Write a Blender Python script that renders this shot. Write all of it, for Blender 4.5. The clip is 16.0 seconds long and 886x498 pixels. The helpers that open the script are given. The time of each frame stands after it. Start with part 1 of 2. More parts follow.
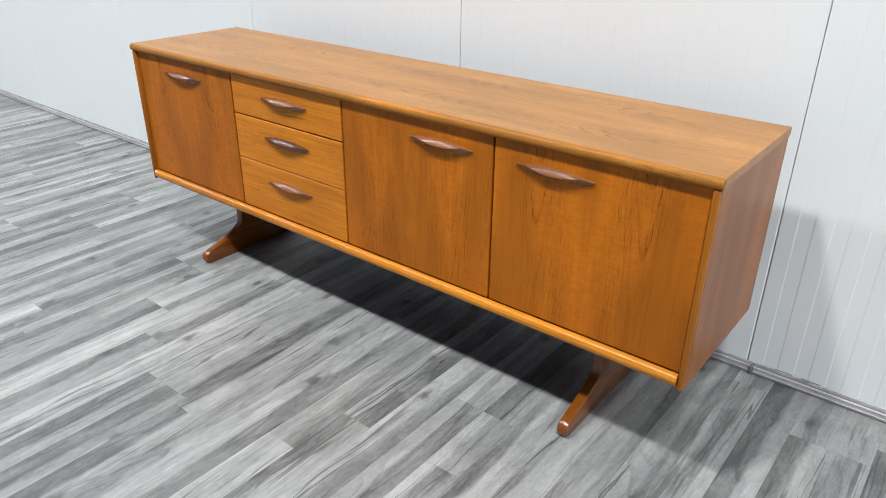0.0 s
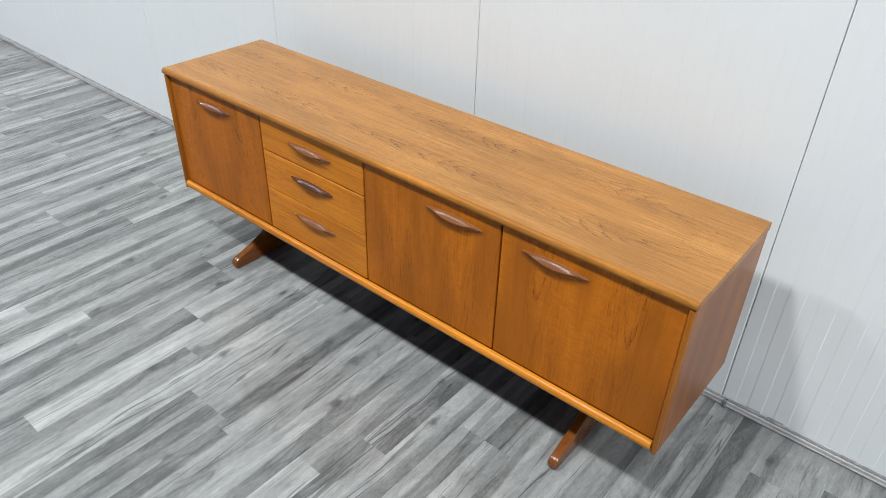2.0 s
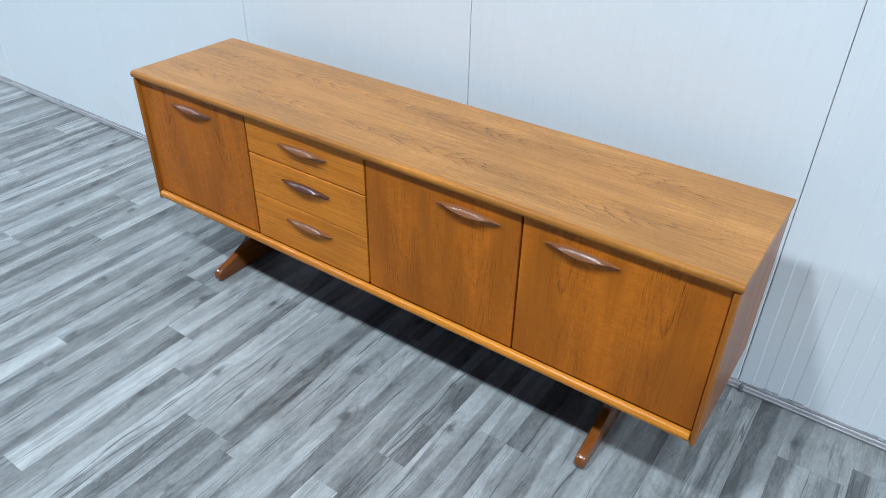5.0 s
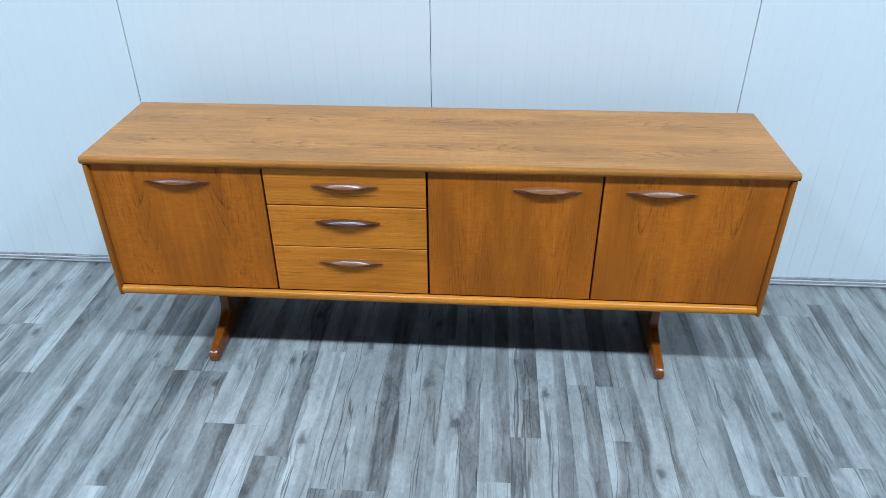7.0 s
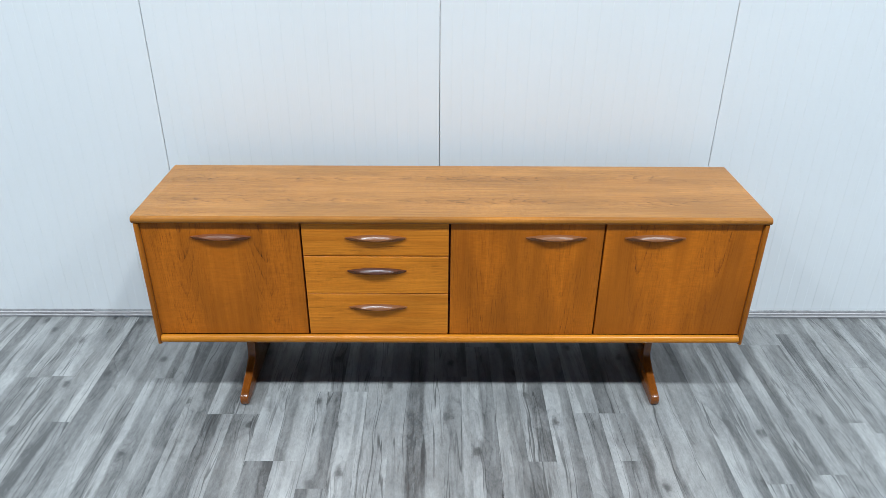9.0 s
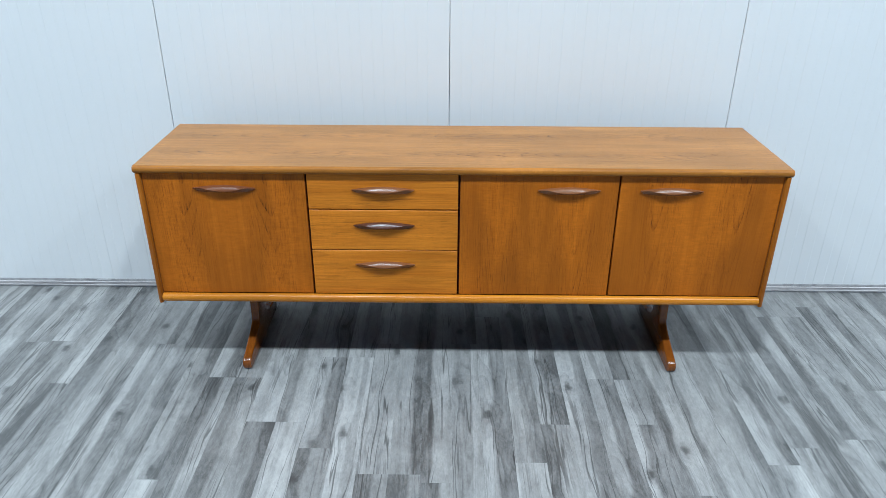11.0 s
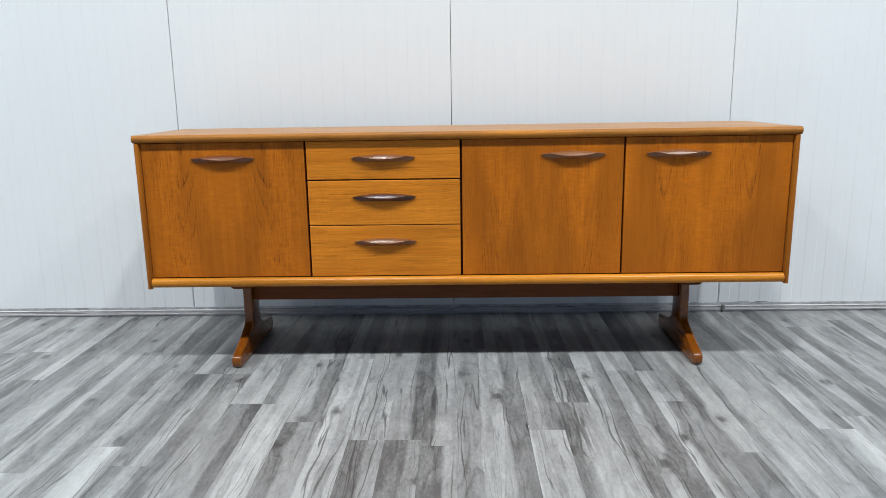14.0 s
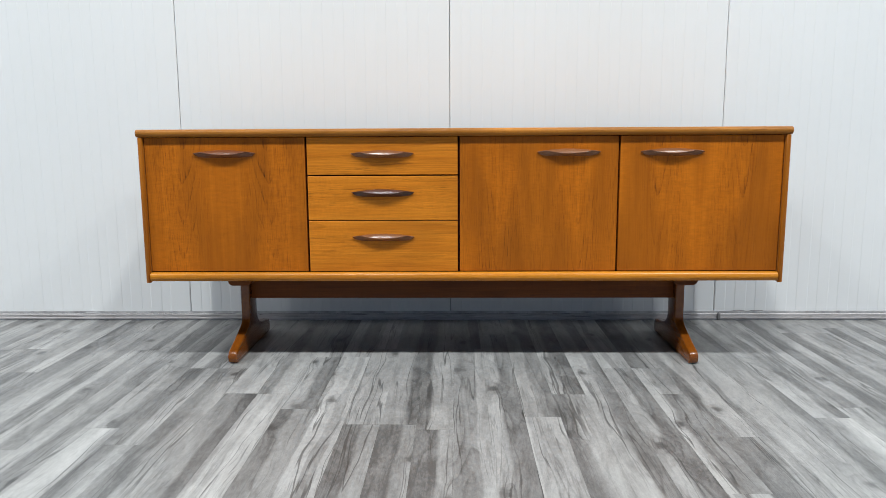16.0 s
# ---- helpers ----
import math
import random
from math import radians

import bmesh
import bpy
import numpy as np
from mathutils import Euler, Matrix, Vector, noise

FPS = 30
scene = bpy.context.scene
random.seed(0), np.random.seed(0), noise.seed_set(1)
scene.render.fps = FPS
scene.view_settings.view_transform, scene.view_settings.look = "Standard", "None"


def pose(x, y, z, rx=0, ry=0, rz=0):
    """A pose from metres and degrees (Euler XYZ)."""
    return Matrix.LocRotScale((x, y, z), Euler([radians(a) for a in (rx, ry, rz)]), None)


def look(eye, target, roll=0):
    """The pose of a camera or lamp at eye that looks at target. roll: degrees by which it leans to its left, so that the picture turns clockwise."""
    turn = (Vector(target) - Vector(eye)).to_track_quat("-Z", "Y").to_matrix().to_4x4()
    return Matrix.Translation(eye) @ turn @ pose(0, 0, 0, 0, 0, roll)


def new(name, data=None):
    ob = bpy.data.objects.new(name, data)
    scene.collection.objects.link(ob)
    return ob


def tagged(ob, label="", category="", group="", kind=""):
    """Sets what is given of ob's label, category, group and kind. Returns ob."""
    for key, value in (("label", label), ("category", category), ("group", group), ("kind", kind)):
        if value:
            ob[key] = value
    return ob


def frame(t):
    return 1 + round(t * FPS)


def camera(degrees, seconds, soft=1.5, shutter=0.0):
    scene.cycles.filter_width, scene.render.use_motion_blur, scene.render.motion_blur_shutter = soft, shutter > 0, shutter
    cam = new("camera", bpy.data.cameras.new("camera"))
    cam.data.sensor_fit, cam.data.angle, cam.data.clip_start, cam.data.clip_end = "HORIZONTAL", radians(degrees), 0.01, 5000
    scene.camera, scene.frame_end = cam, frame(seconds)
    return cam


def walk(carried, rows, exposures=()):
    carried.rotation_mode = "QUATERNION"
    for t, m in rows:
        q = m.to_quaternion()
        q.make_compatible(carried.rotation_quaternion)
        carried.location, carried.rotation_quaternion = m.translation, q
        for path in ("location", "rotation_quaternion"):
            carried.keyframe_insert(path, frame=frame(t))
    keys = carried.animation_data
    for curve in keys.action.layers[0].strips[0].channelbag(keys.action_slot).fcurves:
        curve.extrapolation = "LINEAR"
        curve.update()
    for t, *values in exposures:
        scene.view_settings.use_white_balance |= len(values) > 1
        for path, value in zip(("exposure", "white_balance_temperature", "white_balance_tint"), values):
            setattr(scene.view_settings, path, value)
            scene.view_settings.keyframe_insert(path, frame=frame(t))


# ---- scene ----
cam = camera(63.2, 16.0, soft=0.75, shutter=0.1)
PATH = [
    (0, (1.349, -1.269, 1.1955), (0.24, 0.138, 0.3075), 0.6),
    (0.5, (1.344, -1.251, 1.4445), (0.263, 0.08, 0.4145), 0.3),
    (1, (1.35, -1.257, 1.6025), (0.285, 0.043, 0.5185), 0.8),
    (1.5, (1.339, -1.255, 1.6345), (0.272, 0.028, 0.5325), 1.0),
    (2, (1.317, -1.25, 1.6565), (0.277, 0.035, 0.5305), 1.8),
    (2.5, (1.32, -1.25, 1.6565), (0.269, 0.028, 0.5315), 1.5),
    (3, (1.317, -1.255, 1.6515), (0.276, 0.03, 0.5265), 1.9),
    (3.2, (1.322, -1.245, 1.6445), (0.27, 0.034, 0.5225), 1.7),
    (5.3, (1.034, -1.316, 1.5685), (0.175, 0.105, 0.4535), 1.0),
    (5.5, (0.901, -1.371, 1.5585), (0.154, 0.137, 0.4785), 0.5),
    (6, (0.667, -1.548, 1.5695), (0.196, 0.078, 0.5045), 0.1),
    (6.5, (0.421, -1.669, 1.5855), (0.139, -0.011, 0.5035), 0.1),
    (7, (0.163, -1.774, 1.5865), (0.043, -0.085, 0.5225), -0.4),
    (7.5, (0.064, -1.906, 1.6045), (-0.031, -0.193, 0.5765), -0.4),
    (8, (-0.014, -1.956, 1.6255), (-0.066, -0.222, 0.6305), -0.3),
    (8.5, (-0.046, -1.98, 1.6745), (-0.043, -0.24, 0.6885), 0.0),
    (8.7, (-0.052, -1.988, 1.6935), (-0.03, -0.233, 0.7355), 0.5),
    (10.8, (-0.031, -2.017, 1.5365), (-0.068, -0.235, 0.6285), -0.2),
    (11, (-0.047, -2.027, 1.4815), (-0.056, -0.239, 0.5865), 0.3),
    (11.5, (-0.036, -2.036, 1.3965), (-0.036, -0.23, 0.5375), -0.1),
    (12, (-0.035, -2.024, 1.3865), (-0.047, -0.209, 0.5475), -0.2),
    (12.5, (-0.03, -2.023, 1.3785), (-0.047, -0.207, 0.5405), -0.7),
    (13, (-0.005, -2.049, 1.2945), (-0.061, -0.204, 0.5225), -0.2),
    (13.5, (-0.016, -2.095, 1.0865), (-0.042, -0.193, 0.4685), 0.1),
    (14, (-0.014, -2.146, 0.8415), (-0.061, -0.192, 0.4215), -0.9),
    (14.5, (-0.022, -2.179, 0.7255), (-0.081, -0.211, 0.3715), -0.4),
    (15, (-0.018, -2.188, 0.6995), (-0.086, -0.22, 0.3505), -0.4),
    (15.5, (-0.013, -2.191, 0.6955), (-0.069, -0.218, 0.3725), -0.2),
    (16, (-0.014, -2.195, 0.6975), (-0.053, -0.218, 0.3995), -0.3),
]
walk(cam, [(t, look(eye, target, roll)) for t, eye, target, roll in PATH],
     [(0, 0.05, 6390, 11.4), (1.5, -0.11, 6330, 9.6), (3, -0.13, 6230, 10.2), (5.5, -0.15, 5280, 3.6), (6.3, -0.15, 5110, 1.5), (7, -0.15, 5090, 1.2), (8.5, -0.09, 5830, 7.2), (11, -0.14, 5570, 5), (12.5, -0.11, 5560, 5.0), (14, -0.04, 6180, 9.8), (16, -0.03, 6390, 10.7)])


# ---- light ----
world = bpy.data.worlds.new("world")
world.use_nodes = True
world.node_tree.nodes["Background"].inputs[0].default_value = (0.5, 0.52, 0.55, 1)
world.node_tree.nodes["Background"].inputs[1].default_value = 0.05
scene.world = world

CEILING = 7.1
LAMP_Z = CEILING - 0.06


def ceiling_lamp(x, y, watts, size=0.5):
    """A square LED lamp just under the ceiling, shining down."""
    data = bpy.data.lights.new("ceiling_lamp", "AREA")
    data.shape, data.size, data.energy, data.color = "SQUARE", size, watts, (0.965, 1.0, 0.985)
    ob = new("ceiling_lamp", data)
    ob.matrix_world = pose(x, y, LAMP_Z)
    return ob


for lamp_x, watts in ((-13.15, 300), (-9.15, 350), (-5.15, 255), (-1.15, 342), (2.85, 322), (6.85, 355), (10.85, 310)):
    ceiling_lamp(lamp_x, -3.05, watts)


# ---- materials ----
class Nodes:
    """A material with short ways to add and join its nodes."""

    def __init__(self, name):
        self.mat = bpy.data.materials.new(name)
        self.mat.use_nodes = True
        self.tree = self.mat.node_tree
        self.shader = self.tree.nodes["Principled BSDF"]

    def add(self, kind, ins=(), **props):
        node = self.tree.nodes.new(kind)
        for key, value in props.items():
            setattr(node, key, value)
        for key, value in dict(ins).items():
            self.put(node.inputs[key], value)
        return node

    def put(self, socket, value):
        if isinstance(value, bpy.types.NodeSocket):
            self.tree.links.new(value, socket)
        elif isinstance(value, bpy.types.Node):
            self.tree.links.new(value.outputs[0], socket)
        else:
            socket.default_value = value

    def math(self, op, a, b=0.0, c=0.0):
        return self.add("ShaderNodeMath", {0: a, 1: b, 2: c}, operation=op).outputs[0]

    def vec(self, op, a, b):
        return self.add("ShaderNodeVectorMath", {0: a, 1: b}, operation=op).outputs[0]

    def noise(self, at, scale, detail=2.0, rough=0.5, warp=0.0):
        n = self.add("ShaderNodeTexNoise", {"Vector": at, "Scale": scale, "Detail": detail, "Roughness": rough, "Distortion": warp})
        return n.outputs["Fac"]

    def ramp(self, fac, *stops):
        n = self.add("ShaderNodeValToRGB", {0: fac})
        e = n.color_ramp.elements
        for k, (p, c) in enumerate(stops):
            s = e[k] if k < 2 else e.new(p)
            s.position = p
            s.color = (c, c, c, 1) if isinstance(c, (int, float)) else (*c, 1)
        return n.outputs[0]

    def mix(self, fac, a, b, blend="MIX"):
        n = self.add("ShaderNodeMix", data_type="RGBA", blend_type=blend)
        self.put(n.inputs[0], fac)
        for s, v in ((n.inputs[6], a), (n.inputs[7], b)):
            self.put(s, v if not isinstance(v, tuple) else (*v, 1))
        return n.outputs[2]

    def bump(self, height, strength, distance):
        self.put(self.shader.inputs["Normal"], self.add("ShaderNodeBump", {"Height": height, "Strength": strength, "Distance": distance}).outputs[0])

    def set(self, **ins):
        for key, value in ins.items():
            self.put(self.shader.inputs[key.replace("_", " ")], (*value, 1) if isinstance(value, tuple) else value)
        return self.mat


def plain(name, colour, rough, metal=0.0, vary=0.08, scale=14.0):
    n = Nodes(name)
    at = n.add("ShaderNodeTexCoord").outputs["Object"]
    cloud = n.noise(at, scale, 4, 0.6)
    low = tuple(c * (1 - vary) for c in colour)
    high = tuple(min(1.0, c * (1 + vary)) for c in colour)
    tint = n.mix(n.ramp(cloud, (0.3, 0.0), (0.7, 1.0)), low, high)
    fine = n.noise(at, scale * 22, 2)
    n.bump(fine, 0.08, 0.001)
    return n.set(Base_Color=tint, Roughness=n.math("MULTIPLY_ADD", cloud, 0.16, rough - 0.08), Metallic=metal)


def teak(name, dark, mid, light, along, figure=0.5, pores=0.5, rough=0.36, gloss=0.4, book=None, crest=0.12, bow=230.0, pitch=0.075, bands=9.0, thread=0.5, mottle=0.5, fine=1.0, dash=0.045, scatter=0.2, curl=0.3, coat=0.0, waver=0.5):
    """Oiled teak with its grain along one axis: arched or wandering figure, fibre, dark pores, curl and broad mottling.
    book: the place of the joint between two mirrored veneer leaves, across the grain."""
    n = Nodes(name)
    at = n.add("ShaderNodeTexCoord").outputs["Object"]
    chance = n.add("ShaderNodeObjectInfo").outputs["Random"]
    shift = n.add("ShaderNodeCombineXYZ", {0: n.math("MULTIPLY", chance, 3.7), 1: n.math("MULTIPLY", chance, 5.1), 2: n.math("MULTIPLY", chance, 2.3)})
    side = 0 if along == 2 else 1
    axes = n.add("ShaderNodeSeparateXYZ", {0: at})
    across, length = axes.outputs[side], axes.outputs[along]
    whole = n.vec("ADD", at, shift.outputs[0])
    aside, base = across, whole
    if book is not None:
        raw = n.math("SUBTRACT", across, book)
        aside = n.math("ABSOLUTE", raw)
        parts = {k: axes.outputs[k] for k in range(3)}
        parts[side] = n.math("MULTIPLY_ADD", n.math("GREATER_THAN", raw, 0.0), 0.004, aside)
        base = n.vec("ADD", n.add("ShaderNodeCombineXYZ", parts).outputs[0], shift.outputs[0])

    def stretch(by, start=None):
        scale = [1.0, 1.0, 1.0]
        scale[along] = by
        return n.vec("MULTIPLY", start or base, tuple(scale))

    sway = n.math("SUBTRACT", n.noise(stretch(0.28), 8, 5, waver), 0.5)
    if book is not None:
        ridge = n.math("MULTIPLY_ADD", n.math("SUBTRACT", n.noise(stretch(0.12), 5, 1), 0.5), 0.09, crest)
        off = n.math("ADD", n.math("SUBTRACT", aside, ridge), n.math("MULTIPLY", sway, 0.025))
        rise = n.math("MULTIPLY_ADD", n.math("MULTIPLY", off, off), -bow, n.math("MULTIPLY_ADD", sway, 0.35, n.math("ADD", length, n.math("MULTIPLY", chance, 0.7))))
        field = n.math("DIVIDE", rise, pitch)
        calm = n.ramp(n.math("ABSOLUTE", off), (0.02, 1.0), (0.07, 0.45), (0.13, 0.25))
    else:
        field = n.math("MULTIPLY_ADD", n.noise(stretch(0.06), 5, 1.6, 0.45, 0.15), bands * 3.0, n.math("MULTIPLY", aside, 30.0))
        calm = 0.8
    lines = n.ramp(n.math("FRACT", field), (0.0, 1.0), (0.06, 0.85), (0.15, 0.3), (0.4, 0.0), (0.97, 0.0), (1.0, 1.0))
    lines = n.math("MULTIPLY", n.math("MULTIPLY", lines, calm), n.ramp(n.noise(stretch(0.3), 11, 2), (0.36, 0.1), (0.6, 1.0)))
    fibre = n.noise(stretch(0.03), 260 * fine, 6, 0.8)
    streak = n.noise(stretch(0.03), 60, 5, 0.66)
    blotch = n.noise(stretch(0.45, whole), 5.5, 3, 0.5, 0.4)
    flame = n.math("MULTIPLY", n.noise(stretch(4.0, whole), 36, 3, 0.65), n.ramp(n.noise(stretch(0.22), 10, 2), (0.42, 0.15), (0.62, 1.0)))
    body = n.mix(n.ramp(streak, (0.34, 0.0), (0.66, 1.0)), mid, light)
    body = n.mix(n.math("MULTIPLY", n.ramp(fibre, (0.34, 1.0), (0.58, 0.0)), thread), body, dark)
    body = n.mix(n.math("MULTIPLY", lines, figure), body, dark)
    gate = n.math("MULTIPLY", n.math("MULTIPLY_ADD", lines, 1.2, 0.4), n.ramp(n.noise(stretch(0.12), 13, 3, 0.6), (0.45, scatter), (0.6, 1.5)))
    pits = n.ramp(n.noise(stretch(dash), 520, 2, 0.6), (0.52, 0.0), (0.6, 1.0))
    body = n.mix(n.math("MINIMUM", n.math("MULTIPLY", n.math("MULTIPLY", pits, gate), pores), 0.9), body, tuple(c * 0.35 for c in dark))
    level = n.math("MULTIPLY_ADD", n.ramp(blotch, (0.3, 0.0), (0.7, 1.0)), 0.5 * mottle, 0.96 - 0.25 * mottle)
    level = n.math("ADD", level, n.math("MULTIPLY_ADD", flame, 2.0 * curl, -0.55 * curl))
    tint = n.add("ShaderNodeHueSaturation", {"Value": level, "Color": body}).outputs[0]
    n.bump(n.math("SUBTRACT", fibre, n.math("MULTIPLY", pits, 0.8)), 0.12, 0.0008)
    return n.set(Base_Color=tint, Roughness=n.math("MULTIPLY_ADD", fibre, 0.16, rough - 0.06), Specular_IOR_Level=gloss, Coat_Weight=coat, Coat_Roughness=0.12)


D, M, L = (0.18, 0.041, 0.002), (0.41, 0.110, 0.003), (0.47, 0.133, 0.005)
teak_upright = teak("teak_veneer_upright", D, M, L, 2, 0.36, 0.40, 0.40, 0.2, book=0.0, crest=0.125, bow=150.0, pitch=0.13, thread=0.2, mottle=0.42, curl=0.34)
teak_level = teak("teak_veneer_level", (0.25, 0.063, 0.004), (0.61, 0.186, 0.010), (0.745, 0.256, 0.018), 0, 0.4, 0.45, rough=0.38, gloss=0.2, bands=9, thread=0.42, mottle=0.35, fine=1.2, curl=0.15)
teak_top = teak("teak_veneer_top", (0.12, 0.038, 0.005), (0.39, 0.162, 0.032), (0.49, 0.228, 0.058), 0, 0.40, 0.55, 0.33, book=0.015, crest=0.09, bow=85.0, pitch=0.075, thread=0.42, mottle=0.45, fine=1.0, dash=0.06, scatter=0.35, curl=0.2, waver=0.68)
teak_nose = teak("solid_teak_front_edge", (0.22, 0.068, 0.008), (0.40, 0.148, 0.018), (0.47, 0.188, 0.027), 0, 0.12, 0.4, 0.36, 0.2, bands=5)
# end panels: door veneer darkened, with the shade of the ends in its colour
teak_side_shaded = teak("teak_veneer_side_shaded", (0.19, 0.056, 0.011), (0.29, 0.096, 0.019), (0.34, 0.12, 0.026), 2, 0.25, 0.3, 0.3, 0.22, book=0.015, crest=0.1, bow=120.0, pitch=0.09)
teak_solid = teak("solid_teak_level", (0.26, 0.078, 0.004), (0.52, 0.178, 0.010), (0.62, 0.235, 0.016), 0, 0.12, 0.3, 0.25, 0.36, bands=5, curl=0.1)
teak_lip = teak("solid_teak_upright", (0.18, 0.05, 0.003), (0.35, 0.105, 0.006), (0.43, 0.145, 0.010), 2, 0.12, 0.3, 0.28, 0.28, bands=5, curl=0.1)
# leg teak is darkened to carry part of the shade beneath the cabinet
teak_leg_shaded = teak("solid_teak_leg_shaded", (0.085, 0.021, 0.003), (0.16, 0.043, 0.003), (0.24, 0.066, 0.004), 1, 0.2, 0.3, 0.22, 0.5, bands=5, curl=0.1, coat=0.3)
teak_beam = teak("dark_teak_beam", (0.06, 0.015, 0.003), (0.13, 0.034, 0.005), (0.175, 0.048, 0.007), 0, 0.3, 0.4, 0.45, 0.2)
# lighter copy of the handle wood: the warm sheen is in its base colour
handle_sheen = teak("sheen_brown_handle_wood", (0.10, 0.032, 0.011), (0.21, 0.078, 0.028), (0.28, 0.112, 0.043), 0, 0.3, 0.3, 0.24, 0.45, curl=0.1)
handle_red = teak("red_brown_handle_wood", (0.09, 0.026, 0.010), (0.175, 0.057, 0.021), (0.235, 0.084, 0.034), 0, 0.3, 0.3, 0.24, 0.45, curl=0.1)
handle_dark = teak("dark_brown_handle_wood", (0.03, 0.010, 0.006), (0.07, 0.023, 0.012), (0.105, 0.04, 0.023), 0, 0.2, 0.3, 0.24, 0.45, curl=0.1)
gap_dark = plain("dark_carcass", (0.07, 0.009, 0.007), 0.7)
white_panel = plain("white_coated_panel", (0.785, 0.79, 0.785), 0.55, vary=0.012, scale=2.0)
# dark blue-grey on the unseen walls and ceiling, to cool and lower the bounce
blue_fill_paint = plain("blue_grey_fill_paint", (0.19, 0.265, 0.38), 0.6, vary=0.02, scale=2.0)
fill_grey = plain("blue_grey_ceiling_fill", (0.17, 0.21, 0.275), 0.7, vary=0.04, scale=2.0)
seam_grey = plain("grey_seam", (0.34, 0.34, 0.35), 0.6)
track_grey = plain("grey_metal_track", (0.44, 0.43, 0.432), 0.4, 0.2, 0.35, 24)
scuff_white = plain("white_scuff", (0.5, 0.5, 0.5), 0.5)
floor_core = plain("grey_floor_core", (0.13, 0.13, 0.128), 0.6)
clip_grey = plain("dark_clip", (0.17, 0.165, 0.165), 0.45)


def grey_wood(name, along, low, mid, high):
    """Printed grey weathered oak: tone by plank, swaying bands, ring lines round knots, cracks and a fine mealy grain."""
    n = Nodes(name)
    at = n.add("ShaderNodeTexCoord").outputs["Object"]
    chance = n.math("FRACT", n.math("ADD", n.add("ShaderNodeObjectInfo").outputs["Random"], n.add("ShaderNodeNewGeometry").outputs["Random Per Island"]))
    shift = n.add("ShaderNodeCombineXYZ", {0: n.math("MULTIPLY", chance, 41.0), 1: n.math("MULTIPLY", chance, 67.0), 2: n.math("MULTIPLY", chance, 23.0)})
    base = n.vec("ADD", at, shift.outputs[0])

    def stretch(by, start=None):
        scale = [1.0, 1.0, 1.0]
        scale[along] = by
        return n.vec("MULTIPLY", start or base, tuple(scale))

    cells = n.add("ShaderNodeTexVoronoi", {"Vector": stretch(0.55), "Scale": 6.0, "Randomness": 1.0}, voronoi_dimensions="2D")
    pick = n.ramp(cells.outputs["Color"], (0.40, 0.0), (0.50, 1.0))
    near = n.math("ADD", cells.outputs["Distance"], n.math("MULTIPLY_ADD", n.noise(base, 55, 3), 0.12, -0.06))
    bulge = n.math("MULTIPLY", n.ramp(near, (0.0, 1.0), (0.12, 0.55), (0.3, 0.0)), pick)
    sway = n.math("ADD", n.math("MULTIPLY_ADD", n.noise(stretch(0.2), 9, 3, 0.55), 0.05, -0.025), n.math("MULTIPLY", bulge, 0.012))
    push = [0.0, 0.0, 0.0]
    push[1 - along] = 1.0
    bent = n.vec("ADD", base, n.add("ShaderNodeVectorMath", {0: tuple(push), "Scale": sway}, operation="SCALE").outputs[0])

    bands = n.ramp(n.noise(stretch(0.06, bent), 24, 3, 0.55), (0.34, 0.0), (0.66, 1.0))
    halves = n.ramp(n.noise(stretch(0.01, bent), 20, 0.3, 0.4), (0.48, 0.0), (0.52, 1.0))
    kind = n.add("ShaderNodeSeparateColor", {0: n.add("ShaderNodeObjectInfo").outputs["Color"]})
    lean = n.math("MULTIPLY_ADD", kind.outputs[1], 2.0, -1.0)
    split = n.math("ADD", n.math("ADD", n.add("ShaderNodeSeparateXYZ", {0: at}).outputs[1 - along], sway), n.math("MULTIPLY_ADD", chance, 0.03, -0.015))
    split = n.ramp(n.math("MULTIPLY_ADD", split, 10.0, 0.5), (0.46, 0.0), (0.56, 1.0))
    leaning = n.math("MULTIPLY", lean, n.math("SUBTRACT", split, 0.5))
    even = n.math("SUBTRACT", 1.0, n.math("ABSOLUTE", lean))
    fibre = n.noise(stretch(0.09, bent), 330, 5, 0.8)
    meal = n.noise(stretch(0.4, bent), 150, 4, 0.75)
    cloud = n.ramp(n.noise(stretch(0.4), 13, 5, 0.66, 0.8), (0.34, 0.0), (0.66, 1.0))
    rings = n.math("FRACT", n.math("ADD", n.math("MULTIPLY", n.noise(stretch(0.13), 10, 2, 0.5), 13.0), n.math("MULTIPLY", bulge, 1.6)))
    rings = n.math("MULTIPLY", n.ramp(rings, (0.0, 1.0), (0.12, 0.6), (0.4, 0.0), (0.9, 0.0), (1.0, 1.0)), n.ramp(n.noise(stretch(0.35), 8, 2), (0.42, 0.0), (0.6, 1.0)))
    total = n.math("ADD", n.math("MULTIPLY", bands, 0.22), n.math("MULTIPLY", n.math("MULTIPLY", halves, even), 0.24))
    total = n.math("ADD", total, n.math("ADD", n.math("MULTIPLY", leaning, 0.30), n.math("MULTIPLY_ADD", kind.outputs[0], 0.38, -0.17)))
    total = n.math("ADD", total, n.math("MULTIPLY", cloud, 0.28))
    total = n.math("ADD", total, n.math("MULTIPLY_ADD", chance, 0.14, 0.02))
    total = n.math("ADD", total, n.math("MULTIPLY_ADD", fibre, 0.46, -0.23))
    total = n.math("ADD", total, n.math("MULTIPLY_ADD", meal, 0.46, -0.23))
    total = n.math("SUBTRACT", total, n.math("MULTIPLY", rings, 0.17))
    tint = n.ramp(n.math("MULTIPLY_ADD", total, 0.8, 0.1), (0.08, low), (0.5, mid), (0.95, high))
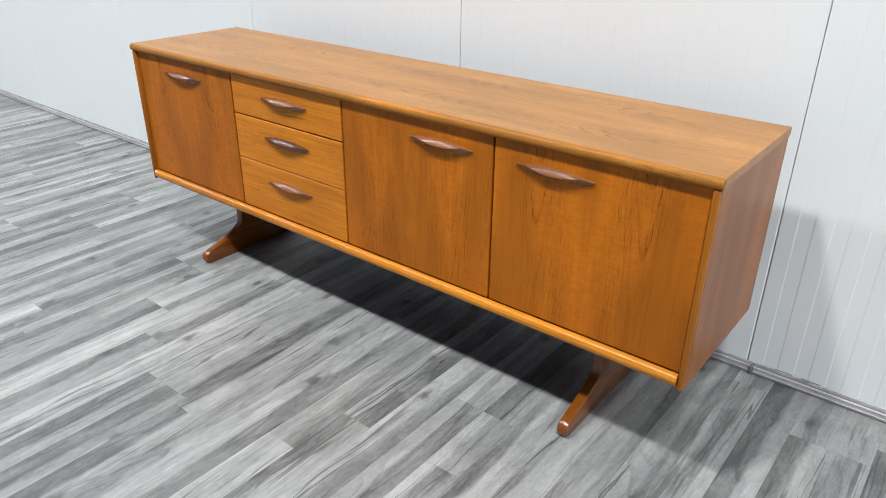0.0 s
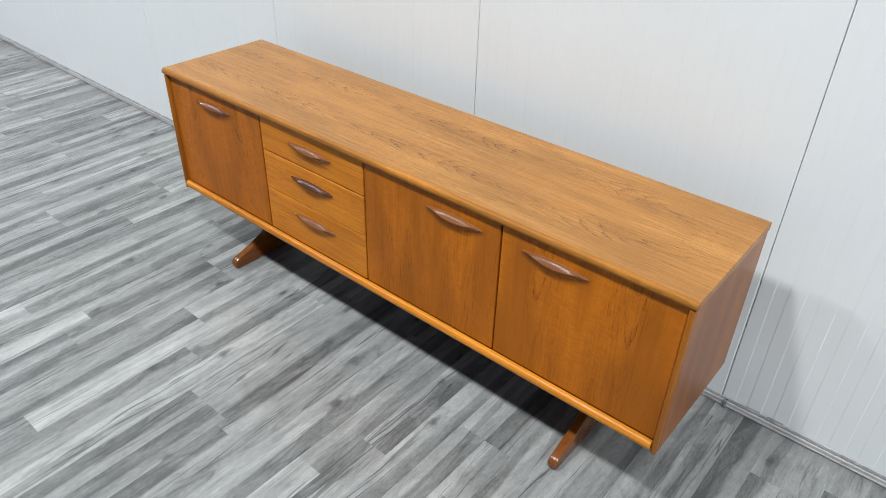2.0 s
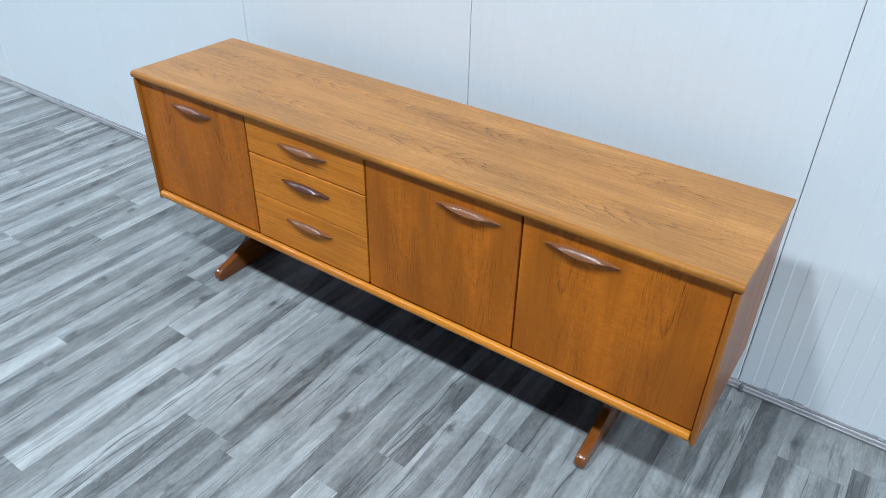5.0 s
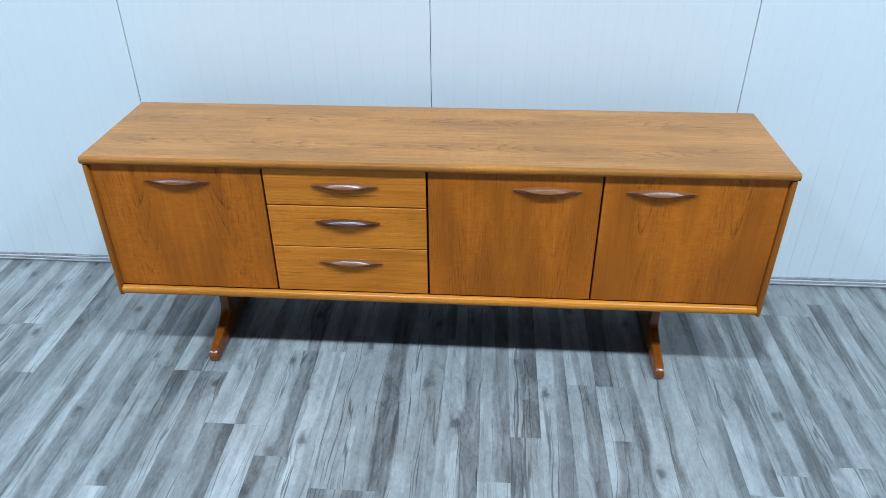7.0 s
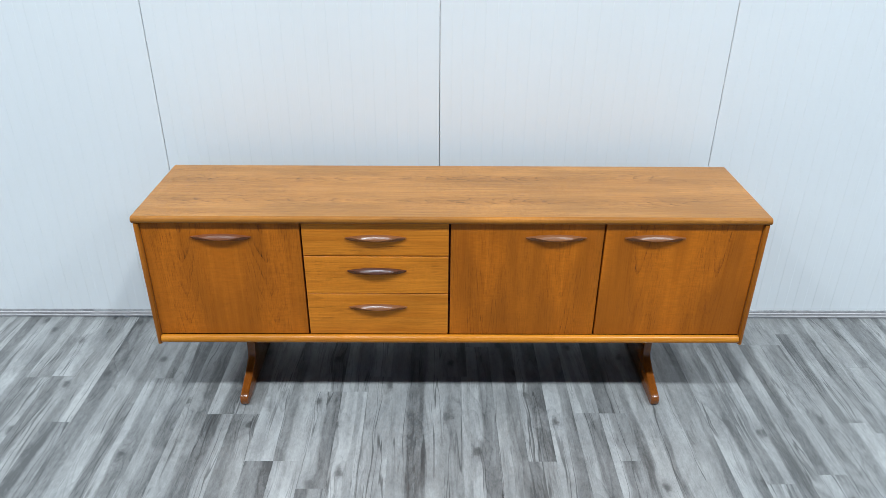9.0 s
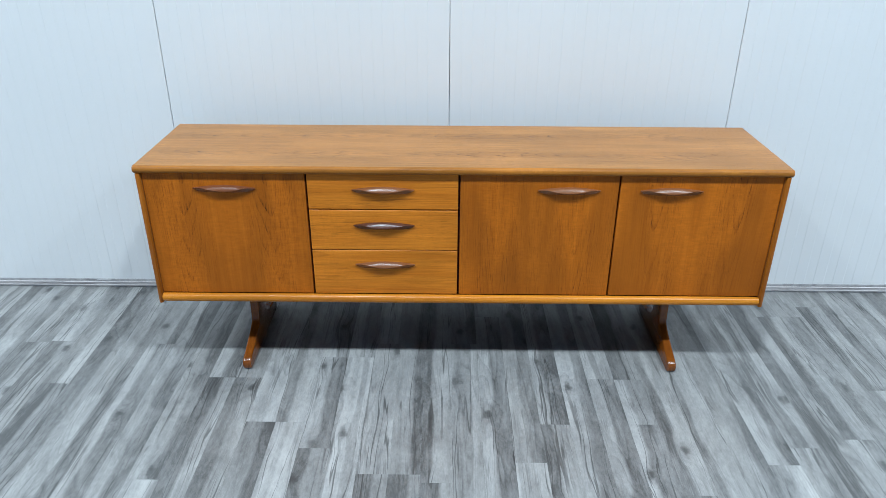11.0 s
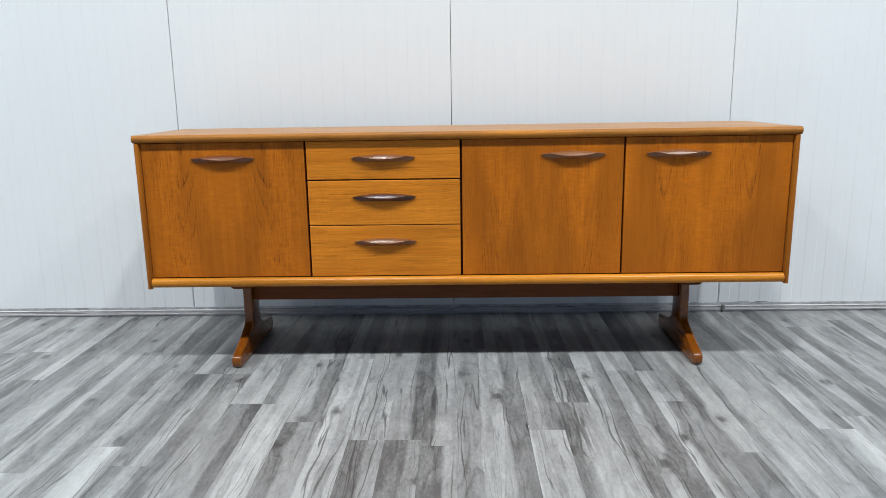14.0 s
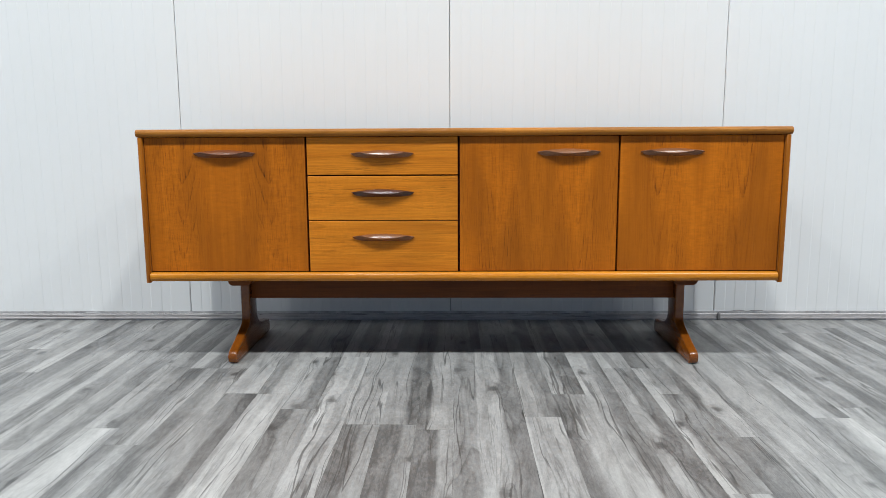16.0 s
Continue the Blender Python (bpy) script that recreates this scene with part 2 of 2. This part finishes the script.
    vein = n.math("ABSOLUTE", n.math("SUBTRACT", n.noise(stretch(0.03, bent), 24, 2.6, 0.55), 0.5))
    gate = n.ramp(n.noise(stretch(0.2), 9, 3), (0.44, 0.0), (0.54, 1.0))
    crack = n.math("MULTIPLY", n.ramp(vein, (0.0, 1.0), (0.007, 0.85), (0.014, 0.0)), gate)
    hair = n.math("ABSOLUTE", n.math("SUBTRACT", n.noise(stretch(0.035, bent), 60, 2, 0.5), 0.5))
    hairs = n.math("MULTIPLY", n.ramp(hair, (0.0, 1.0), (0.03, 0.0)), n.ramp(n.noise(stretch(0.35), 15, 2), (0.5, 0.0), (0.6, 0.5)))
    crack = n.math("MAXIMUM", crack, hairs)
    knot = n.math("MULTIPLY", n.ramp(near, (0.02, 1.0), (0.05, 0.75), (0.08, 0.3), (0.13, 0.12), (0.2, 0.0)), pick)
    dark = tuple(c * 0.4 for c in low)
    tint = n.mix(n.math("MULTIPLY", crack, 0.7), tint, dark)
    tint = n.mix(n.math("MULTIPLY", knot, 0.75), tint, dark)
    tint = n.mix(n.math("MULTIPLY", n.ramp(n.noise(stretch(0.3), 5, 3), (0.45, 0.0), (0.7, 1.0)), 0.2), tint, n.mix(1.0, tint, (1.03, 0.99, 0.94), "MULTIPLY"))
    n.bump(n.math("SUBTRACT", fibre, n.math("MULTIPLY", crack, 1.2)), 0.3, 0.001)
    return n.set(Base_Color=tint, Roughness=n.math("MULTIPLY_ADD", fibre, 0.2, 0.28), Specular_IOR_Level=0.6)


plank_grey = grey_wood("grey_oak", 1, (0.085, 0.085, 0.084), (0.275, 0.275, 0.269), (0.505, 0.505, 0.494))
strip_wood = grey_wood("grey_pink_oak_strip", 0, (0.13, 0.120, 0.119), (0.40, 0.375, 0.372), (0.66, 0.63, 0.625))


# ---- mesh helpers ----
def box(x0, x1, y0, y1, z0, z1, bevel=0.0, steps=2, bm=None):
    bm = bm or bmesh.new()
    made = bmesh.ops.create_cube(bm, size=1.0)["verts"]
    for v in made:
        v.co = ((x0 + x1) / 2 + v.co.x * (x1 - x0), (y0 + y1) / 2 + v.co.y * (y1 - y0), (z0 + z1) / 2 + v.co.z * (z1 - z0))
    if bevel:
        edges = list({e for v in made for e in v.link_edges})
        bmesh.ops.bevel(bm, geom=edges, offset=bevel, segments=steps, profile=0.5, affect="EDGES")
    return bm


def prism(outline, axis, a, b, bevel=0.0, steps=2):
    """An outline in the two other axes, drawn out along one axis from a to b."""
    bm = bmesh.new()

    def place(u, v, w):
        return ((w, u, v), (u, w, v), (u, v, w))[axis]

    ends = [[bm.verts.new(place(u, v, w)) for u, v in outline] for w in (a, b)]
    caps = [bm.faces.new(ends[0]), bm.faces.new(list(reversed(ends[1])))]
    count = len(outline)
    for k in range(count):
        m = (k + 1) % count
        bm.faces.new((ends[0][m], ends[0][k], ends[1][k], ends[1][m]))
    bmesh.ops.recalc_face_normals(bm, faces=bm.faces)
    if bevel:
        rims = list({e for f in caps for e in f.edges})
        bmesh.ops.bevel(bm, geom=rims, offset=bevel, segments=steps, profile=0.5, affect="EDGES")
    return bm


def arc(cy, cz, ry, rz, start, end, steps):
    return [(cy + ry * math.cos(radians(start + (end - start) * k / steps)), cz + rz * math.sin(radians(start + (end - start) * k / steps))) for k in range(steps + 1)]


def part(name, bm, material, parent=None, label="", smooth=True, origin=(0, 0, 0)):
    """Links a bmesh, given in world places, as one mesh object under a thing or a part. origin: its own place within that parent."""
    mesh = bpy.data.meshes.new(name)
    base = Vector(origin)
    up = parent
    while up is not None:
        base += up.location
        up = up.parent
    bmesh.ops.translate(bm, verts=bm.verts, vec=-base)
    if smooth:
        for f in bm.faces:
            f.smooth = True
        for e in bm.edges:
            e.smooth = len(e.link_faces) == 2 and e.calc_face_angle(0) < radians(35)
    bm.to_mesh(mesh)
    bm.free()
    mesh.materials.append(material)
    ob = new(name, mesh)
    ob.parent, ob.location = parent, origin
    return tagged(ob, label)


# ---- room ----
WALL = 0.568
WEST, EAST, SOUTH = -16.0, 14.0, -11.0
# ceiling and three walls are added out of view to close in the light
tagged(part("ceiling", box(WEST, EAST, SOUTH, WALL + 0.1, CEILING, CEILING + 0.1), fill_grey), "unseen ceiling over the room, blue-grey to tint the fill light", "ceiling", kind="structure")
tagged(part("wall_west", box(WEST - 0.1, WEST, SOUTH, WALL, 0, CEILING), blue_fill_paint), "unseen wall closing the room, blue-grey to tint the fill light", "wall", kind="structure")
tagged(part("wall_east", box(EAST, EAST + 0.1, SOUTH, WALL, 0, CEILING), blue_fill_paint), "unseen wall closing the room, blue-grey to tint the fill light", "wall", kind="structure")
tagged(part("wall_south", box(WEST - 0.1, EAST + 0.1, SOUTH - 0.1, SOUTH, 0, CEILING), blue_fill_paint), "unseen wall closing the room, blue-grey to tint the fill light", "wall", kind="structure")
wall = tagged(part("wall_north", box(WEST - 0.1, EAST + 0.1, WALL + 0.012, WALL + 0.12, 0, CEILING), seam_grey),
              "white ribbed wall panels with thin dark seams", "wall", kind="structure")

PANEL, SEAM = 1.026, 0.986
RIB = PANEL / 13


def wall_panel():
    """One coated panel: thirteen shallow upright ribs between folded edges, a little over a metre wide."""
    half, step, deep = PANEL / 2 - 0.001, 0.0035, 0.0009
    line = [(-half, WALL + 0.011), (-half, WALL + 0.003), (-half + 0.003, WALL)]
    for k in range(13):
        a = -PANEL / 2 + (k + 0.52) * RIB
        line += [(a, WALL), (a + step, WALL + deep), (a + RIB * 0.46, WALL + deep), (a + RIB * 0.46 + step, WALL)] if k < 12 else []
    line += [(half - 0.003, WALL), (half, WALL + 0.003), (half, WALL + 0.011)]
    return prism(line, 2, 0.03, CEILING - 0.001)


first = part("panel", wall_panel(), white_panel, wall, smooth=False)
first.location.x = SEAM + PANEL / 2
for k in range(-16, 12):
    if k:
        twin = first.copy()
        scene.collection.objects.link(twin)
        twin.location.x = SEAM + PANEL / 2 + k * PANEL

# skirting: a grey track against the wall with a grey wood strip in front of it
FOOT = WALL - 0.012


def skirting(x0, x1, back):
    front = FOOT + back
    ob = tagged(part("baseboard", prism([(front + 0.004, 0.0), (WALL - 0.0003, 0.0), (WALL - 0.0003, 0.0345), (WALL - 0.0008, 0.0355), (WALL - 0.0030, 0.0350), (WALL - 0.0034, 0.0262), (front + 0.004, 0.0252)], 0, x0, x1), track_grey),
                "low grey metal skirting track with a scuffed grey wood strip", "baseboard", kind="structure")
    part("strip", prism([(front + 0.006, 0.0050), (front + 0.006, 0.0262), (front + 0.0025, 0.0262), (front + 0.0006, 0.0240), (front + 0.0005, 0.0215), (front + 0.0016, 0.0205), (front + 0.0016, 0.0120), (front + 0.0004, 0.0110), (front + 0.0005, 0.0070), (front + 0.0014, 0.0050)], 0, x0, x1), strip_wood, ob, "scuffed grey wood strip")
    part("groove", prism([(front + 0.0048, 0.0265), (front + 0.0085, 0.0275), (front + 0.0085, 0.0250), (front + 0.0048, 0.0250)], 0, x0, x1), clip_grey, ob, "dark groove behind the strip")
    return ob


skirting(WEST, 1.004, 0.002)
right_run = skirting(1.008, EAST, 0.0)
part("end_clip", box(0.998, 1.009, FOOT - 0.004, FOOT + 0.009, 0.003, 0.0285, 0.002), clip_grey, right_run, "dark skirting end clip")


def scuff(x, length):
    ob = part("scuff_mark", prism([(WALL - 0.0044, 0.0285), (WALL - 0.0030, 0.0285), (WALL - 0.0028, 0.0325), (WALL - 0.0040, 0.0325)], 0, x, x + length), scuff_white)
    return tagged(ob, "small white scuff on the grey skirting", "scuff")


scuff(-1.487, 0.058)
scuff(1.152, 0.018)
scuff(1.378, 0.012)


def notch(x, length):
    """A short dark gap where the track stands off the panel."""
    ob = part("track_gap", box(x, x + length, WALL - 0.0016, WALL - 0.0002, 0.0358, 0.0372), clip_grey)
    return tagged(ob, "thin dark gap above the grey skirting track", "gap")


notch(1.060, 0.045)
notch(1.128, 0.048)

# ---- sideboard ----
sideboard = tagged(new("sideboard"), "long teak sideboard with three doors and three drawers", "sideboard")
sideboard.location = (0, 0.21, 0)
BACK, TOP, FACE = 0.436, 0.741, 0.0155
top = part("top", prism([(BACK, 0.7195), (BACK, TOP), (0.012, TOP), (0.012, 0.7195)], 0, -0.9915, 0.9915, 0.0012, 1), teak_top, sideboard, "teak veneered top with long arched grain")
nose = [(0.0118, 0.7175), (0.0118, TOP + 0.0002)] + arc(0.0115, 0.7293, 0.0118, 0.0119, 90, 270, 10)
part("front_edge", prism(nose, 0, -0.992, 0.992, 0.002, 2), teak_nose, top, "rounded solid teak lipping")
for sign in (-1, 1):
    outer, inner = 0.989, 0.9735
    a, b = sorted((sign * outer, sign * inner))
    side = part("side_panel", box(a, b, 0.014, BACK, 0.268, 0.7193, 0.0012, 1), teak_side_shaded, sideboard)
    part("side_edge", prism([(a + 0.0005, 0.0138), (b - 0.0005, 0.0138)] + arc((a + b) / 2, 0.0095, (b - a) / 2 - 0.0005, 0.0075, 0, -180, 10), 2, 0.2665, 0.7173, 0.002, 2), teak_lip, side, "rounded solid teak lipping")
part("bottom_board", box(-0.973, 0.973, 0.0145, BACK - 0.01, 0.273, 0.2965), teak_beam, sideboard)
rail = [(0.0145, 0.271), (0.0145, 0.2995)] + arc(0.011, 0.2852, 0.013, 0.0142, 90, 270, 10)
part("bottom_rail", prism(rail, 0, -0.973, 0.973, 0.001, 1), teak_solid, sideboard, "rounded amber teak rail")
part("back_panel", box(-0.973, 0.973, BACK - 0.009, BACK - 0.003, 0.2965, 0.7193), teak_beam, sideboard)
for x in (-0.476, -0.0085, 0.4795):
    part("divider", box(x - 0.009, x + 0.009, 0.036, BACK - 0.0095, 0.297, 0.719), gap_dark, sideboard)
part("inner_top_rail", box(-0.973, 0.973, 0.036, 0.06, 0.70, 0.719), gap_dark, sideboard)


def pull(x, z, material, parent, label):
    """A lens-shaped wooden pull: pointed ends, a sloping upper face and a thin scooped front lip."""
    bm = bmesh.new()
    half, steps, rings = 0.0955, 28, []
    for k in range(steps + 1):
        u = -1 + 2 * k / steps
        full = max(0.0, 1 - u * u)
        out = 0.005 + 0.0138 * full ** 0.9
        upper = 0.002 + 0.009 * full
        lip = upper - 0.001 - 0.0130 * max(0.0, 1 - (u / 0.74) ** 2) ** 1.15
        low = 0.0004 - 0.0125 * max(0.0, 1 - abs(u) ** 5) ** 0.6
        ring = [(0.0, upper), (0.36 * out, upper - (upper - lip) * 0.02), (0.54 * out, upper - (upper - lip) * 0.20), (0.72 * out, upper - (upper - lip) * 0.44), (0.87 * out, upper - (upper - lip) * 0.70), (out - 0.0004, lip + 0.0008), (out, lip - 0.0002), (out - 0.0006, lip - 0.001), (0.66 * out, lip + (low - lip) * 0.6), (0.25 * out, low), (0.0, low + 0.0005)]
        rings.append([bm.verts.new((x + half * u, FACE - y, z + h)) for y, h in ring])
    count = len(rings[0])
    for a, b in zip(rings, rings[1:]):
        for k in range(count):
            m = (k + 1) % count
            bm.faces.new((a[k], a[m], b[m], b[k]))
    bm.faces.new(list(reversed(rings[0])))
    bm.faces.new(rings[-1])
    bmesh.ops.recalc_face_normals(bm, faces=bm.faces)
    return part("handle", bm, material, parent, label)


PULLS = {handle_sheen: "lens-shaped brown wood pull with warm sheen in its colour", handle_red: "lens-shaped red-brown wood pull", handle_dark: "lens-shaped dark brown wood pull"}
for x0, x1, hx, wood in ((-0.9722, -0.4790, -0.726, handle_red), (-0.0050, 0.4765, 0.326, handle_sheen), (0.4823, 0.9722, 0.6385, handle_sheen)):
    door = part("door", box(x0, x1, FACE, 0.0335, 0.3015, 0.716, 0.0012, 1), teak_upright, sideboard, "teak veneered door with upright grain", origin=((x0 + x1) / 2, 0, 0.5))
    pull(hx, 0.6672, wood, door, PULLS[wood])
for z0, z1, hz, wood in ((0.6012, 0.716, 0.6648, handle_sheen), (0.4614, 0.5970, 0.546, handle_dark), (0.3015, 0.4586, 0.4085, handle_sheen)):
    drawer = part("drawer", box(-0.4728, -0.0117, FACE, 0.0335, z0, z1, 0.0012, 1), teak_level, sideboard, "teak veneered drawer front with level grain")
    pull(-0.2415, hz, wood, drawer, PULLS[wood])

LEG = [(0.008, 0.0), (-0.002, 0.005), (-0.006, 0.014), (-0.006, 0.028), (0.0, 0.0375), (0.012, 0.0435), (0.06, 0.060), (0.105, 0.078), (0.138, 0.093), (0.150, 0.1015), (0.1565, 0.112), (0.158, 0.126), (0.159, 0.2), (0.160, 0.236),
       (0.246, 0.236), (0.246, 0.2), (0.246, 0.13), (0.248, 0.106), (0.256, 0.089), (0.272, 0.076), (0.30, 0.066), (0.33, 0.0595), (0.37, 0.054), (0.396, 0.049), (0.406, 0.038), (0.408, 0.016), (0.404, 0.006), (0.396, 0.0)]
SINK = 0.0065
for sign in (-1, 1):
    a, b = sorted((sign * 0.7405, sign * 0.712))
    leg = part("leg", prism([(y, SINK + z * (0.236 - SINK) / 0.236) for y, z in LEG], 0, a, b, 0.005, 3), teak_leg_shaded, sideboard, "curved solid teak trestle leg")
    a, b = sorted((sign * 0.766, sign * 0.69))
    out = [(a, 0.2728), (b, 0.2728)]
    out += [(b, 0.25)] + arc(b - 0.016, 0.25, 0.016, 0.0145, 0, -90, 5) + arc(a + 0.016, 0.25, 0.016, 0.0145, -90, -180, 5)
    part("bracket", prism(out, 1, 0.112, 0.36, 0.002, 1), teak_beam, leg, "dark rounded mounting block")
part("stretcher", box(-0.7115, 0.7115, 0.184, 0.212, 0.178, 0.2725, 0.003), teak_beam, sideboard, "long dark teak stretcher between the legs")
sideboard.location.z -= SINK

# ---- floor of grey strips, laid across the room ----
floor = tagged(part("floor", box(WEST, EAST, SOUTH, WALL + 0.02, -0.06, -0.0035), floor_core), "grey weathered oak laminate floor in narrow strips", "floor", kind="structure")
WIDE, START = 0.0912, -0.2988
REACH = -1.25  # the rows that are laid strip by strip run from the wall to here
rows = {}


def row(col, *strips):
    """One row of strips, from the wall outwards: far end, tone (-2 dark to 2 light), and the side that is lighter (-1 west, 1 east)."""
    rows[col] = strips


row(-26, (WALL, 0, 0), (0.145, 1, 0))
row(-25, (WALL, 0, 1), (-0.076, 1, 0))
row(-24, (WALL, 0, 0), (0.380, -1, 0))
row(-23, (WALL, 1, 0), (0.380, -1, 1))
row(-20, (WALL, -1, 0), (0.023, 1, 0))
row(-19, (WALL, 0, 1))
row(-18, (WALL, 1, -1))
row(-17, (WALL, 1, 0), (-0.223, -1, 0))
row(-16, (WALL, 0, 1))
row(-15, (WALL, 1, -1), (-0.290, -1, 1))
row(-14, (WALL, -1, 0), (0.153, 0, 1), (-0.290, 0, -1))
row(-13, (WALL, 0, 0), (0.161, 0, 1))
row(-12, (WALL, 0, 0), (-0.090, -1, 1))
row(-11, (WALL, 0, 1))
row(-10, (WALL, 0, -1))
row(-9, (WALL, 0, -1), (0.148, 0, -1), (-0.648, 1, 0))
row(-8, (WALL, -1, -1))
row(-7, (WALL, 0, -1), (-0.521, 1, 0))
row(-6, (WALL, 0, -1), (-0.049, 0, 1), (-0.618, -1, 0))
row(-5, (WALL, 1, 0), (-0.049, -1, 1))
row(-4, (WALL, 0, 0), (-0.273, -1, -1))
row(-3, (WALL, 0, 1), (-0.273, 2, 0), (-0.882, -1, 0))
row(-2, (WALL, 0, -1), (0.073, 1, -1), (-0.389, -1, 1))
row(-1, (WALL, 0, 0), (0.073, 1, 0))
row(0, (WALL, 1, 0), (0.160, -1, 0), (-0.493, -1, 1))
row(1, (WALL, 0, -1), (-0.493, -1, 1))
row(2, (WALL, -1, 1), (-0.524, -1, 1))
row(3, (WALL, -1, 0), (0.161, 0, 0))
row(4, (WALL, 1, 0), (0.347, 0, -1), (-0.866, -1, 0))
row(5, (WALL, 0, -1), (-0.442, 2, 0), (-0.865, 1, 0))
row(6, (WALL, 0, -1), (-0.275, -1, 1))
row(7, (WALL, 1, -1))
row(8, (WALL, -1, 0), (-0.043, -1, -1))
row(9, (WALL, -1, 1), (-0.044, 1, -1), (-0.272, 0, -1), (-0.842, 1, 0))
row(10, (WALL, 0, 1), (-0.563, -1, 0))
row(11, (WALL, -1, 0))
row(12, (WALL, 0, -1))
row(13, (WALL, 0, -1), (-0.443, 1, 0))
# rows 14 to 18: dark tones also stand in for shade beside the sideboard
row(14, (WALL, 1, 0), (0.501, -1, 0), (-0.371, 1, -1))
row(15, (WALL, -1, 1))
row(16, (WALL, -1, 0), (0.365, -1, 1), (-0.332, -1, 0))
row(17, (WALL, 1, 0), (0.364, -1, 0))
row(18, (WALL, -1, 0), (0.440, -1, 1), (-0.092, 0, 0))
dice = random.Random(5)
lay = random.Random(9)
rest = bmesh.new()


def strip_mesh(length):
    return box(-WIDE / 2 + 0.00012, WIDE / 2 - 0.00012, -length / 2 + 0.00012, length / 2 - 0.00012, -0.003, 0.0)


def lay_rest(x, low, high):
    """Further strips of one row, end to end, in one mesh."""
    at = low
    while at < high - 0.02:
        end = min(high, at + lay.uniform(0.5, 1.0))
        box(x - WIDE / 2 + 0.00012, x + WIDE / 2 - 0.00012, at + 0.0003, end - 0.0003, -0.003, 0.0, bm=rest)
        at = end


for col in range(math.floor((WEST - START) / WIDE) + 1, math.floor((EAST - START) / WIDE)):
    x = START + (col + 0.5) * WIDE
    if not -34 < col < 27:
        lay_rest(x, SOUTH, WALL)
        continue
    strips = list(rows.get(col, ()))
    far = WALL
    while not rows.get(col) and far > REACH:
        strips.append((far, dice.choice((-1, 0, 0, 1)), dice.choice((-1, 0, 0, 1))))
        far -= dice.uniform(0.3, 0.9)
    for (high, tone, lean), low in zip(strips, [s[0] for s in strips[1:]] + [REACH]):
        plank = part("plank", strip_mesh(high - low), plank_grey, floor, smooth=False)
        plank.location = (x, (low + high) / 2, 0)
        plank.color = (0.5 + 0.2 * tone, 0.5 + 0.5 * lean, 0.5, 1)
    lay_rest(x, SOUTH, REACH)
spread = tagged(part("planks", rest, plank_grey, floor, smooth=False), kind="stuff")
spread.color = (0.2, 0.5, 0.5, 1)
